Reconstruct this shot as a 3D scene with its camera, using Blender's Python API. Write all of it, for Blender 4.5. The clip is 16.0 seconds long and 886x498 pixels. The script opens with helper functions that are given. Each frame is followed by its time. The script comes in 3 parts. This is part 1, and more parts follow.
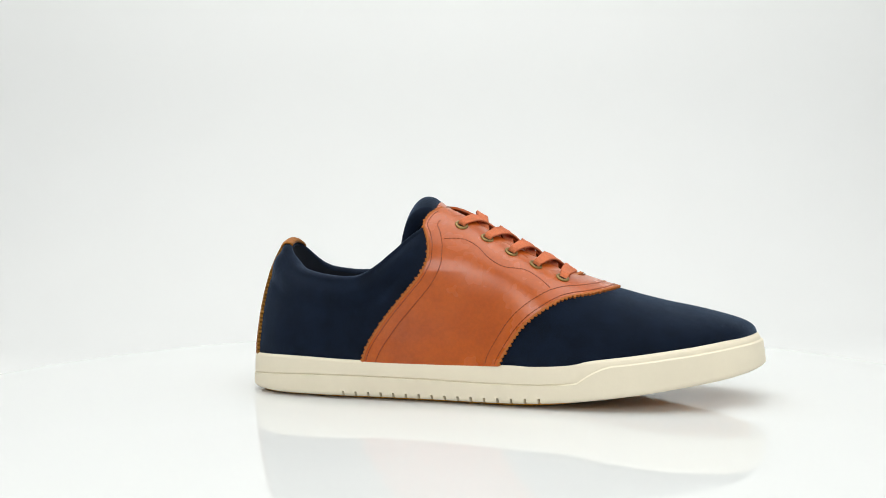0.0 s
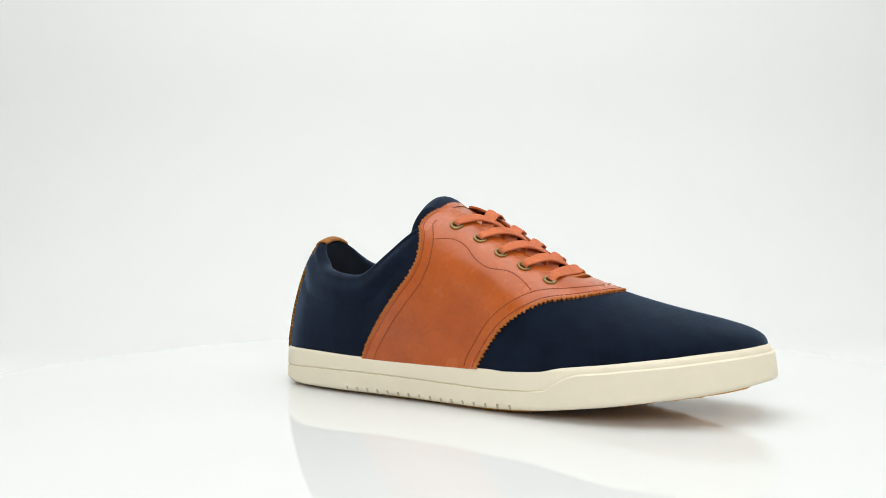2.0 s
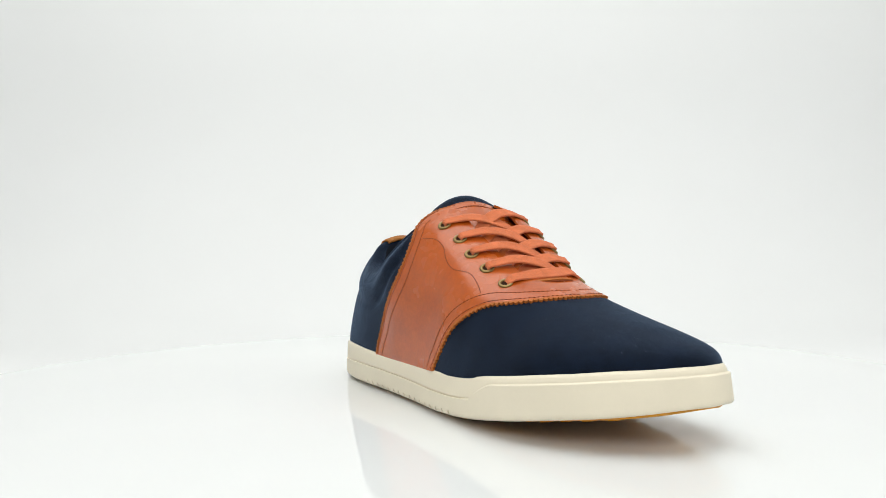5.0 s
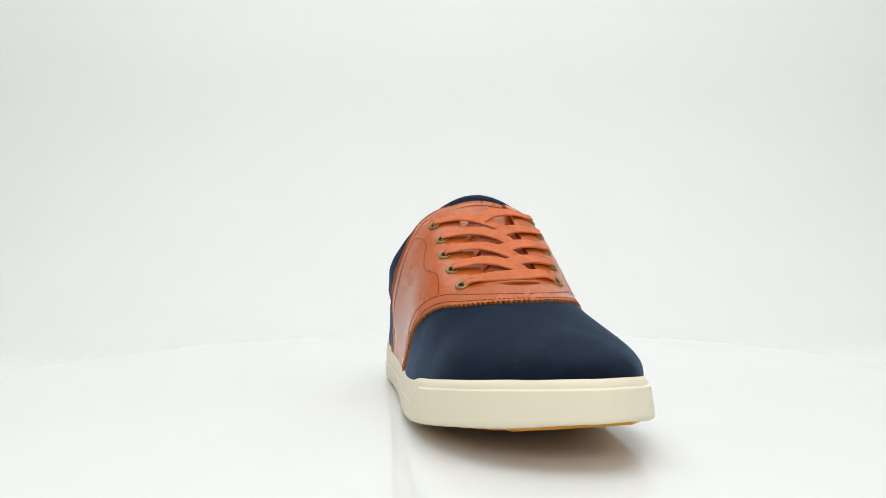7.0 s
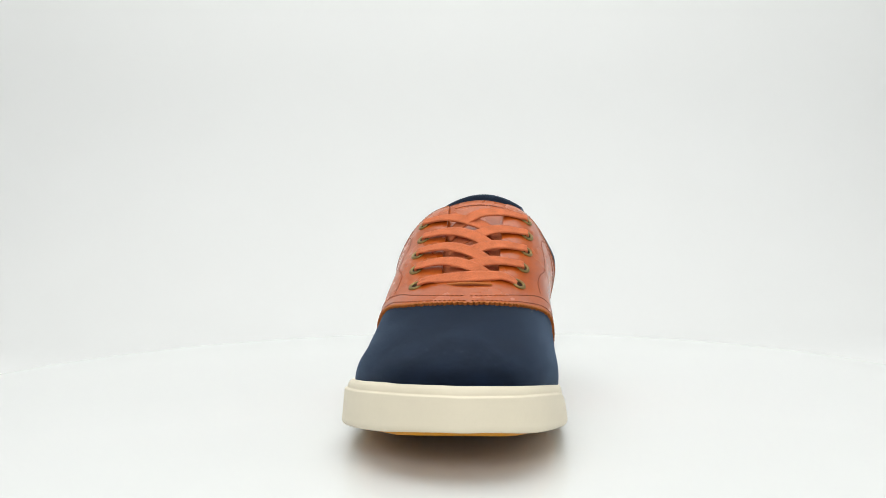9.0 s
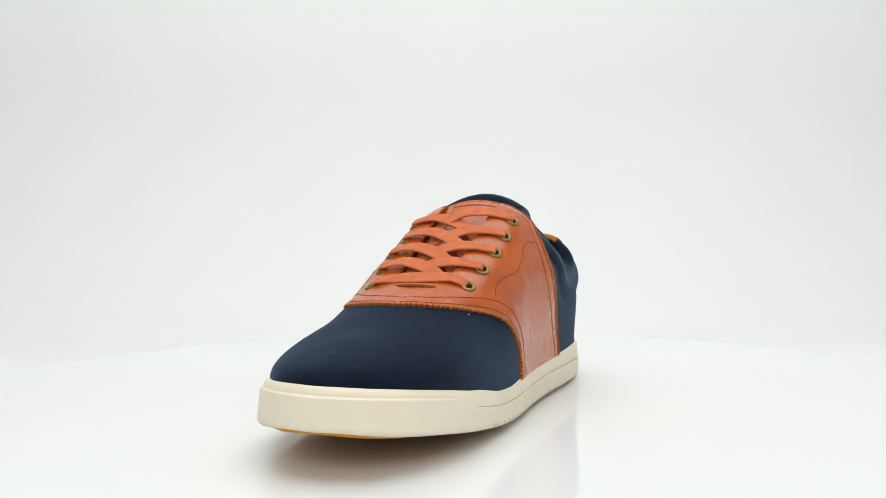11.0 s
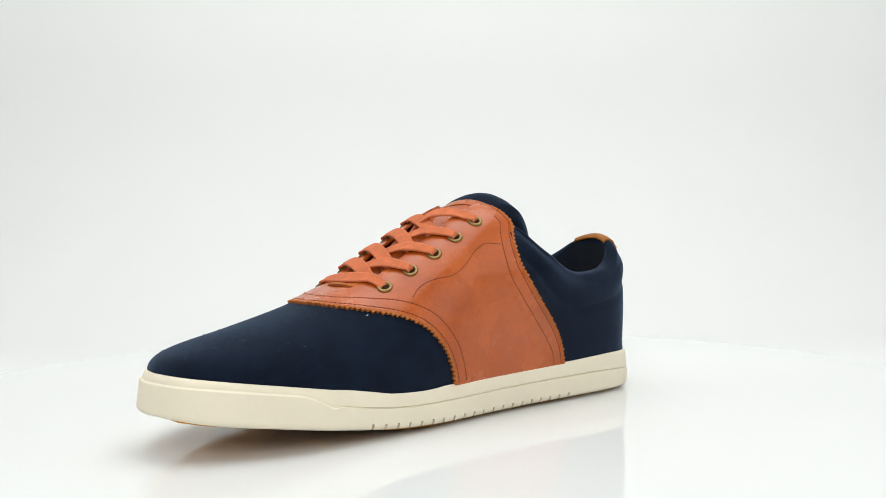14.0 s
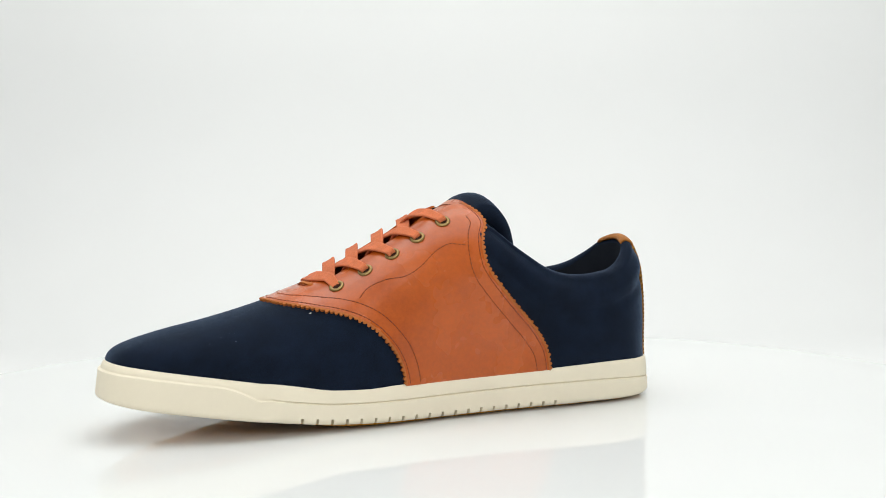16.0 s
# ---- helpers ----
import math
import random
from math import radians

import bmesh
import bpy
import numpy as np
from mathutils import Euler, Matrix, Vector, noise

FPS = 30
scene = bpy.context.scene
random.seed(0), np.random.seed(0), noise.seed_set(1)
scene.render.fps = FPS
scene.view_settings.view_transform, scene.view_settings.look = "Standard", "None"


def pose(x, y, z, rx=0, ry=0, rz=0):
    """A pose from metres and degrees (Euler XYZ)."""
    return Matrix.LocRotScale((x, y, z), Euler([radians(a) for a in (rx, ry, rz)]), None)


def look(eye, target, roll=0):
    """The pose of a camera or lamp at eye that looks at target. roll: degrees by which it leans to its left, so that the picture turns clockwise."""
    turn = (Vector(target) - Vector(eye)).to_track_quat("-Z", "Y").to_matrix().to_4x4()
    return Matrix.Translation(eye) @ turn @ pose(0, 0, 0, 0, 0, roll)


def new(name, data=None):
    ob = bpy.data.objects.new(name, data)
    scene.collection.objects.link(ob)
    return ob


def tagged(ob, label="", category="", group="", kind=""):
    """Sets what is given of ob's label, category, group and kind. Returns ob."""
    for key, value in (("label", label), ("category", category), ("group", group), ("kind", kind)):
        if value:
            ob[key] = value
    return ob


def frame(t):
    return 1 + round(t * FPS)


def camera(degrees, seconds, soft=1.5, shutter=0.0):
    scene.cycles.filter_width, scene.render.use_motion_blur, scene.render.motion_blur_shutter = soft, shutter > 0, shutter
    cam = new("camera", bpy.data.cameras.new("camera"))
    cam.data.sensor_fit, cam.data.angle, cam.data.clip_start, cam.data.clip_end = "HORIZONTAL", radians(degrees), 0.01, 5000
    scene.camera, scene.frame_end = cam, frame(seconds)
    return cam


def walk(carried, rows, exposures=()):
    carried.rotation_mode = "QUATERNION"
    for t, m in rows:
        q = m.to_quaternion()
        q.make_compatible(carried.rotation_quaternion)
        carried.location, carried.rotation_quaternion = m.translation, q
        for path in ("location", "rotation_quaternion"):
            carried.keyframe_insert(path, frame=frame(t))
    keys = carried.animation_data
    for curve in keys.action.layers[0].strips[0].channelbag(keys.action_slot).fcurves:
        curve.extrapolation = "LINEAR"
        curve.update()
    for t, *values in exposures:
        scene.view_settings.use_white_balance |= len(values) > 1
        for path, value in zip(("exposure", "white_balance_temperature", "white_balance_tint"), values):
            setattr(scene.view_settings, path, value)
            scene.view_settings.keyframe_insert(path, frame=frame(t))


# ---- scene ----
# camera: it stands still before a turntable whose axis is at the origin
cam = camera(51.99, 16.0, soft=0.75)
EYE = Vector((0.00597, -0.53, 0.0975))
TILT = radians(1.238)
VIEW = look(EYE, EYE + Vector((0, math.cos(TILT), -math.sin(TILT))), -0.786)
walk(cam, [(0.0, VIEW), (16.0, VIEW)], [(0.0, 0.05), (4.0, 0.05), (7.0, 0.0), (9.0, -0.01), (11.5, 0.0), (14.0, 0.05), (16.0, 0.05)])
TURN = -8.9643     # degrees a second
HEADING = -15.3    # the shoe's heading at the start
OX, OY = -0.1206, 0.0221

# light: a white shooting tent with large soft lamps above and at both sides
world = bpy.data.worlds.new("studio")
scene.world = world
world.use_nodes = True
world.node_tree.nodes["Background"].inputs[0].default_value = (0.97, 1.0, 0.985, 1)
world.node_tree.nodes["Background"].inputs[1].default_value = 0.30


TENT = 0.80    # all lamps, inside the closed tent


def soft_lamp(name, eye, target, w, h, watts, colour=(1, 1, 1)):
    data = bpy.data.lights.new(name, "AREA")
    data.shape, data.size, data.size_y, data.energy, data.color = "RECTANGLE", w, h, watts, colour
    ob = new(name, data)
    ob.matrix_world = look(eye, target)
    return ob


soft_lamp("top_softbox", (0, -0.05, 1.15), (0, 0.0, 0), 1.35, 1.35, TENT * 14.0, (0.99, 1, 0.985))
soft_lamp("side_softbox", (-1.05, -0.35, 0.55), (0, 0, 0.05), 0.8, 0.8, TENT * 0.3, (0.99, 1, 0.99))
soft_lamp("side_softbox", (1.05, -0.35, 0.55), (0, 0, 0.05), 0.8, 0.8, TENT * 2.0, (0.99, 1, 0.99))
soft_lamp("front_softbox", (-0.12, -1.3, 0.74), (0, 0, 0.06), 0.55, 0.45, TENT * 6.4, (1, 0.995, 0.98))
# added fill, no known source: brightens the back wall from above
soft_lamp("backdrop_fill", (0, 0.15, 1.25), (0, 0.9, 0.35), 1.6, 0.3, TENT * 2.3, (0.985, 1, 0.99))


# ---- materials ----
def material(name, colour, rough=0.6, metal=0.0, spec=0.5, grain=0.0, grain_size=400.0, tone=0.0, tone_size=30.0, bump=0.0, bump_size=900.0,
             second=None, sheen=0.0, ior=1.5, rough_var=0.0, grain_mix=0.16):
    """Principled surface with a fine grain, a broad change of tone, and relief."""
    m = bpy.data.materials.new(name)
    m.use_nodes = True
    nt = m.node_tree
    bs = nt.nodes["Principled BSDF"]
    bs.inputs["Roughness"].default_value, bs.inputs["Metallic"].default_value = rough, metal
    bs.inputs["Specular IOR Level"].default_value, bs.inputs["IOR"].default_value = spec, ior
    if sheen:
        bs.inputs["Sheen Weight"].default_value, bs.inputs["Sheen Roughness"].default_value = sheen, 0.36
        bs.inputs["Sheen Tint"].default_value = (0.42, 0.62, 0.95, 1)
    co = nt.nodes.new("ShaderNodeTexCoord")

    def noise_node(size, detail=4.0):
        n = nt.nodes.new("ShaderNodeTexNoise")
        n.inputs["Scale"].default_value, n.inputs["Detail"].default_value, n.inputs["Roughness"].default_value = size, detail, 0.6
        nt.links.new(co.outputs["Object"], n.inputs["Vector"])
        return n

    def mixed(a, b, fac):
        x = nt.nodes.new("ShaderNodeMix")
        x.data_type = "RGBA"
        for sock, v in ((x.inputs[6], a), (x.inputs[7], b)):
            if isinstance(v, tuple):
                sock.default_value = (*v, 1)
            else:
                nt.links.new(v, sock)
        nt.links.new(fac, x.inputs[0])
        return x.outputs[2]

    def ramp(sock, lo, hi):
        r = nt.nodes.new("ShaderNodeMapRange")
        r.interpolation_type = "SMOOTHSTEP"
        r.inputs[1].default_value, r.inputs[2].default_value = lo, hi
        nt.links.new(sock, r.inputs[0])
        return r.outputs[0]

    dark = second or tuple(c * (1 - tone) for c in colour)
    broad = noise_node(tone_size, 3.0)
    base = mixed(dark, tuple(min(1, c * (1 + tone * 0.6)) for c in colour), ramp(broad.outputs["Fac"], 0.22, 0.78))
    if grain:
        fine = noise_node(grain_size, 5.0)
        g = mixed(tuple(c * (1 - grain) for c in colour), tuple(min(1, c * (1 + grain)) for c in colour), ramp(fine.outputs["Fac"], 0.3, 0.7))
        half = nt.nodes.new("ShaderNodeValue")
        half.outputs[0].default_value = grain_mix
        base = mixed(base, g, half.outputs[0])
    nt.links.new(base, bs.inputs["Base Color"])
    if rough_var:
        rr = nt.nodes.new("ShaderNodeMapRange")
        rr.inputs[1].default_value, rr.inputs[2].default_value = 0.2, 0.8
        rr.inputs[3].default_value, rr.inputs[4].default_value = rough - rough_var, rough + rough_var
        nt.links.new(broad.outputs["Fac"], rr.inputs[0])
        nt.links.new(rr.outputs[0], bs.inputs["Roughness"])
    if bump:
        bn = noise_node(bump_size, 4.0)
        b = nt.nodes.new("ShaderNodeBump")
        b.inputs["Strength"].default_value, b.inputs["Distance"].default_value = bump, 0.0006
        nt.links.new(bn.outputs["Fac"], b.inputs["Height"])
        nt.links.new(b.outputs[0], bs.inputs["Normal"])
    return m


NAVY = material("navy_nubuck", (0.0042, 0.0088, 0.0205), 0.9, spec=0.12, grain=0.9, grain_size=2000, tone=0.5, tone_size=65, bump=0.35, bump_size=2800, sheen=0.27, grain_mix=0.4)
NAVY_IN = material("navy_lining", (0.010, 0.0125, 0.018), 0.95, spec=0.1, grain=0.3, grain_size=900, tone=0.2, bump=0.4, bump_size=1500)
LEATHER = material("cognac_leather", (0.470, 0.094, 0.008), 0.26, spec=0.45, grain=0.4, grain_size=500, tone=0.10, tone_size=32, bump=0.09, bump_size=1300,
                   second=(0.345, 0.058, 0.0047), rough_var=0.07)
RAW_EDGE = material("raw_leather_edge", (0.42, 0.125, 0.027), 0.75, spec=0.2, grain=0.3, grain_size=1500, tone=0.2)
HEEL_EDGE = material("golden_leather_edge", (0.30, 0.135, 0.02), 0.7, spec=0.25, grain=0.3, grain_size=1500, tone=0.2)
THREAD = material("brown_thread", (0.23, 0.050, 0.014), 0.8, spec=0.2, tone=0.2, tone_size=300)
LACE = material("rust_cotton_lace", (0.66, 0.185, 0.078), 0.85, spec=0.15, grain=0.28, grain_size=2600, tone=0.25, tone_size=160, bump=1.0, bump_size=1500, sheen=0.05, grain_mix=0.4)
CREAM = material("cream_rubber", (0.80, 0.725, 0.57), 0.5, spec=0.35, grain=0.03, grain_size=600, tone=0.03, tone_size=40, bump=0.06, bump_size=900)
LEATHER.node_tree.nodes["Principled BSDF"].inputs["Coat Weight"].default_value = 0.12   # a waxed finish
LEATHER.node_tree.nodes["Principled BSDF"].inputs["Coat Roughness"].default_value = 0.28
TAN_RUBBER = material("tan_gum_rubber", (0.72, 0.32, 0.03), 0.5, spec=0.3, grain=0.1, tone=0.15)
BRASS = material("antique_brass", (0.27, 0.19, 0.075), 0.42, metal=0.9, grain=0.15, tone=0.2, tone_size=300)
# near-black that stands in for the shade inside an eyelet
HOLE_SHADE = material("dark_hole_shade", (0.03, 0.012, 0.006), 0.9, spec=0.1, tone=0.2)
INSOLE = material("dark_insole_cloth", (0.02, 0.022, 0.03), 0.95, spec=0.1, grain=0.2, tone=0.2)
HEEL_TAB = material("golden_leather_strip", (0.35, 0.125, 0.018), 0.6, spec=0.3, grain=0.4, grain_size=900, tone=0.3, tone_size=400, bump=0.9, bump_size=650)
LINT_BLUE = material("grey_blue_lint", (0.10, 0.13, 0.18), 0.95, spec=0.1, tone=0.2)
LINT = material("pale_lint", (0.55, 0.55, 0.52), 0.9, tone=0.1)
WHITE_DISC = material("white_acrylic", (0.76, 0.775, 0.767), 0.03, spec=0.14, tone=0.01, tone_size=4, grain=0.004, grain_size=60)
disc_surface = WHITE_DISC.node_tree.nodes["Principled BSDF"]
disc_surface.inputs["Subsurface Weight"].default_value = 0.30   # opal acrylic lets light bleed under the shoe
disc_surface.inputs["Subsurface Radius"].default_value = (1.0, 1.0, 1.0)
disc_surface.inputs["Subsurface Scale"].default_value = 0.02
WHITE_CLOTH = material("white_tent_cloth", (0.797, 0.804, 0.799), 0.95, spec=0.05, tone=0.015, tone_size=2.5, grain=0.01, grain_size=300)
WHITE_TABLE = material("white_table_paper", (0.80, 0.81, 0.80), 0.9, spec=0.1, tone=0.012, tone_size=3, grain=0.01, grain_size=200)


# ---- the shoe's form: x from heel to toe, y to its inner side, z up from the turntable ----
LEN = 0.3054
STN = np.array([0, .015, .05, .1, .2, .32, .45, .58, .7, .8, .88, .94, .98, 1.0]) * LEN
OUT_IN = np.array([.0077, .0230, .0338, .0390, .0415, .0420, .0442, .0491, .0514, .0506, .0457, .0386, .0297, .0164])
OUT_OUT = np.array([-.0069, -.0215, -.0306, -.0371, -.0416, -.0431, -.0459, -.0510, -.0529, -.0502, -.0404, -.0275, -.0135, .0020])
NU = 480


def smooth_table(xs, vs):
    """A smooth curve through the given stations."""
    xs, vs = np.asarray(xs, float), np.asarray(vs, float)
    d = np.diff(vs) / np.diff(xs)
    m = np.concatenate([[d[0]], (d[1:] + d[:-1]) / 2, [d[-1]]])
    m[1:-1] = np.where(d[1:] * d[:-1] <= 0, 0, m[1:-1])

    def value(x):
        x = np.clip(x, xs[0], xs[-1])
        i = np.clip(np.searchsorted(xs, x) - 1, 0, len(d) - 1)
        h = xs[i + 1] - xs[i]
        t = (x - xs[i]) / h
        return ((1 + 2 * t) * (1 - t) ** 2 * vs[i] + t * (1 - t) ** 2 * h * m[i]
                + t * t * (3 - 2 * t) * vs[i + 1] + t * t * (t - 1) * h * m[i + 1])
    return value


def closed_outline():
    """The sole's plan, evenly spaced: toe, outer side, heel, inner side, toe."""
    pts = [(x, y) for x, y in zip(STN[::-1], OUT_OUT[::-1])] + [(x, y) for x, y in zip(STN, OUT_IN)]
    pts = np.array(pts)
    n, dense = len(pts), []
    for i in range(n):
        a, b, c, d = (pts[(i + k) % n] for k in (-1, 0, 1, 2))
        for t in np.linspace(0, 1, 40, endpoint=False):
            dense.append(.5 * (2 * b + (c - a) * t + (2 * a - 5 * b + 4 * c - d) * t * t + (3 * b - a - 3 * c + d) * t ** 3))
    dense = np.array(dense)
    for _ in range(60):
        dense = .25 * np.roll(dense, 1, 0) + .5 * dense + .25 * np.roll(dense, -1, 0)
    step = np.linalg.norm(np.roll(dense, -1, 0) - dense, axis=1)
    run = np.concatenate([[0], np.cumsum(step)])
    ring = np.vstack([dense, dense[:1]])
    at = np.linspace(0, run[-1], NU, endpoint=False)
    ring = np.stack([np.interp(at, run, ring[:, 0]), np.interp(at, run, ring[:, 1])], 1)
    return np.roll(ring, -int(np.argmax(ring[:, 0])), 0)


RING = closed_outline()
TAN = np.roll(RING, -1, 0) - np.roll(RING, 1, 0)
TAN /= np.linalg.norm(TAN, axis=1)[:, None]
NRM = np.stack([TAN[:, 1], -TAN[:, 0]], 1)
NRM *= np.sign(((RING - RING.mean(0)) * NRM).sum())


def ring_at(u):
    """Place and outward way on the plan at u, in 0 .. 1."""
    s = np.asarray(u, float) % 1 * NU
    i = np.floor(s).astype(int) % NU
    t = (s - np.floor(s))[..., None]
    j = (i + 1) % NU
    return RING[i] * (1 - t) + RING[j] * t, NRM[i] * (1 - t) + NRM[j] * t


sole_top = smooth_table([0, .03, .08, .137, .165, .2, .23, .259, .29, .305], [.0230, .0236, .0223, .0214, .0211, .0222, .0268, .0314, .0358, .0376])
sole_low = smooth_table([0, .03, .1, .17, .2, .23, .26, .288, .305], [.0030, .0020, .0022, .0026, .0044, .0082, .0126, .0166, .0200])
ridge_h = smooth_table([.04, .06, .08, .10, .12, .139, .151, .165, .179, .194, .21, .2262, .243, .258, .27],
                       [.135, .112, .103, .107, .1115, .1045, .0966, .0886, .0806, .0728, .0670, .0618, .0570, .0536, .0520])
ridge_y = smooth_table([.04, .08, .13, .2, .25], [.007, .006, .0045, .005, .008])
heel_lean = smooth_table([0, .03, .06, .1], [.0075, .0060, .0024, 0])
TOP_TILT = 0.012
form_out = smooth_table([.0, .02, .05, .08, .12, .145, .165, .2, .23, .3], [1.8, 1.85, 2.3, 2.65, 2.8, 2.9, 2.9, 2.45, 2.1, 2.15])
form_in = smooth_table([.0, .02, .05, .08, .12, .15, .165, .18, .2, .23, .3], [1.8, 1.85, 2.4, 3.0, 3.5, 3.8, 3.3, 2.8, 2.35, 2.2, 2.2])
flare_out = smooth_table([0, .02, .06, .1, .13, .16, .19], [.0020, .0010, .0052, .0072, .0038, .0011, 0])
waist_out = smooth_table([.11, .15, .19, .22, .25, .28, .30], [0, .0030, .0036, .0014, -.0004, -.0008, 0])
waist_in = smooth_table([.19, .22, .26, .29], [0, -.0010, -.0012, 0])
flare_in = smooth_table([0, .02, .06, .1, .13, .16, .19], [.0035, .0030, .0062, .0108, .0055, .0014, 0])
top_out = smooth_table([.008, .012, .017, .022, .028, .036, .045, .056, .07, .08, .0905, .1009, .1094, .117, .125],
                       [.0950, .0930, .0890, .0845, .0800, .0760, .0738, .0720, .0710, .0718, .0768, .0850, .0930, .0990, .1040])
top_in = smooth_table([.008, .012, .017, .024, .033, .045, .054, .066, .0816, .098, .1045, .112, .125],
                      [.0950, .0925, .0868, .0800, .0750, .0726, .0718, .0724, .0770, .0876, .0936, .1000, .1060])
rise_out = smooth_table([.10, .15, .18, .205, .235, .27], [0, .0010, .0019, .0020, .0010, 0])
toe_tuck = smooth_table([.20, .235, .27, .295], [0, .0018, .0018, 0])
inset = smooth_table([.0, .17, .23, .30], [.0024, .0022, .0042, .0046])


def sole_rim(x, y):
    """The height of the cup sole's rim, a little higher along the outer waist."""
    return sole_top(x) - TOP_TILT * y + rise_out(x) * np.clip(-y / .02, 0, 1)


def shell(u, phi, lift=0.0):
    """The upper's outer face: u round the plan, phi from the sole (0) to the ridge (pi/2)."""
    u, phi = np.broadcast_arrays(np.asarray(u, float), np.asarray(phi, float))
    b, n = ring_at(u)
    b = b - n * (inset(b[..., 0]) + toe_tuck(b[..., 0]) * np.clip(-b[..., 1] / .02, 0, 1))[..., None]
    x = b[..., 0]
    xc = np.where(x < .1, .05 + .05 * (np.clip(x, 0, .1) / .1) ** 2,
                  np.where(x > .2, .258 - .058 * (np.clip(LEN - x, 0, None) / (LEN - .2)) ** 1.817, x))
    inner = np.clip((b[..., 1] + .008) / .016, 0, 1)
    p = form_out(x) * (1 - inner) + form_in(x) * inner
    zb = sole_rim(x, b[..., 1]) - .001
    tau = np.sin(phi) ** (2 / p)
    keep = np.maximum(np.cos(phi), 0) ** (2 / p)
    out = np.stack([xc + (x - xc) * keep, ridge_y(xc) + (b[..., 1] - ridge_y(xc)) * keep, zb + (ridge_h(xc) - zb) * tau], -1)
    slope = np.where(x > .2, (ridge_h(xc + .004) - ridge_h(xc - .004)) / .008, 0)
    out[..., 2] += slope * (out[..., 0] - xc) * tau ** 2
    swell = (flare_out(x) * (1 - inner) + flare_in(x) * inner) * np.clip((out[..., 2] - .034) / .040, 0, 1) ** 1.2 * np.clip((.125 - out[..., 2]) / .045, 0, 1)
    out[..., :2] += n * swell[..., None]
    s = np.clip((out[..., 2] - zb) / (ridge_h(xc) - zb), 0, 1)
    out[..., :2] -= n * ((waist_out(x) * (1 - inner) + waist_in(x) * inner) * np.sin(math.pi * s ** .85))[..., None]
    out[..., 1] += heel_lean(x) * np.clip((out[..., 2] - .028) / .06, 0, 1.1)
    if np.any(lift):
        e = 1e-4
        du = shell(u + e, phi) - shell(u - e, phi)
        dp = shell(u, np.clip(phi + e, 0, math.pi / 2)) - shell(u, np.clip(phi - e, 0, math.pi / 2))
        nn = np.cross(dp, du)
        nn /= np.linalg.norm(nn, axis=-1)[..., None] + 1e-12
        mid = np.stack([xc, ridge_y(xc), zb], -1)
        nn *= np.where((nn * (out - mid)).sum(-1) < 0, -1, 1)[..., None]
        out = out + nn * np.asarray(lift)[..., None]
    return out


U_GRID = np.linspace(0, 1, 241)
P_GRID = np.linspace(.01, math.pi / 2 - .01, 70)
GRID = shell(U_GRID[:, None], P_GRID[None, :])


def on_shell(x, z, inner):
    """The (u, phi) of the shell's point at this x and z on the inner or the outer side."""
    half = (U_GRID > .5) if inner else (U_GRID <= .5)
    d = (GRID[..., 0] - x) ** 2 + (GRID[..., 2] - z) ** 2 + np.where(half[:, None], 0, 1)
    i, j = np.unravel_index(int(np.argmin(d)), d.shape)
    q = np.array([U_GRID[i], P_GRID[j]])
    for _ in range(12):
        f0 = shell(*q)[[0, 2]] - (x, z)
        jac = np.stack([(shell(q[0] + 1e-5, q[1])[[0, 2]] - shell(q[0] - 1e-5, q[1])[[0, 2]]) / 2e-5,
                        (shell(q[0], q[1] + 1e-5)[[0, 2]] - shell(q[0], q[1] - 1e-5)[[0, 2]]) / 2e-5], 1)
        step = np.linalg.lstsq(jac + 1e-9 * np.eye(2), -f0, rcond=None)[0]
        q = q + np.clip(step, -.02, .02)
        q[1] = min(max(q[1], .001), math.pi / 2 - .001)
    return q


# ---- building helpers ----
def mesh_ob(name, verts, faces, mat, parent=None, label="", smooth=True, offset=True):
    v = np.asarray(verts, float).reshape(-1, 3)
    if offset:
        v = v + (OX, OY, 0)
    me = bpy.data.meshes.new(name)
    me.from_pydata(v.tolist(), [], [tuple(int(i) for i in f) for f in faces])
    me.materials.append(mat)
    me.polygons.foreach_set("use_smooth", [smooth] * len(me.polygons))
    bm = bmesh.new()
    bm.from_mesh(me)
    bmesh.ops.remove_doubles(bm, verts=bm.verts, dist=1e-6)
    bmesh.ops.recalc_face_normals(bm, faces=bm.faces)
    bm.to_mesh(me)
    bm.free()
    ob = new(name, me)
    if parent:
        ob.parent = parent
    if label:
        tagged(ob, label)
    return ob


def grid_faces(n, m, wrap=False, start=0):
    """Quads of an n x m grid of points, row by row."""
    return [(start + i * m + j, start + (i + 1) % n * m + j, start + (i + 1) % n * m + j + 1, start + i * m + j + 1)
            for i in range(n if wrap else n - 1) for j in range(m - 1)]


def sheet(name, top, low, mat, parent, label="", offset=True):
    """A panel with thickness between two equal grids of points (n, m, 3)."""
    n, m = top.shape[:2]
    v = np.concatenate([top.reshape(-1, 3), low.reshape(-1, 3)])
    f = grid_faces(n, m) + grid_faces(n, m, start=n * m)
    rim = [i * m for i in range(n)] + [(n - 1) * m + j for j in range(1, m)] + [i * m + m - 1 for i in range(n - 2, -1, -1)] + list(range(m - 2, 0, -1))
    for a, b in zip(rim, rim[1:] + rim[:1]):
        f.append((a, b, b + n * m, a + n * m))
    return mesh_ob(name, v, f, mat, parent, label, offset=offset)


def u_of_x(x, inner):
    """Where on the plan the sole is at x, on the inner or the outer side."""
    k = int(np.argmin(RING[:, 0]))
    if inner:
        return np.interp(x, RING[k:, 0], np.arange(k, NU) / NU)
    return np.interp(x, RING[:k + 1, 0][::-1], (np.arange(0, k + 1) / NU)[::-1])


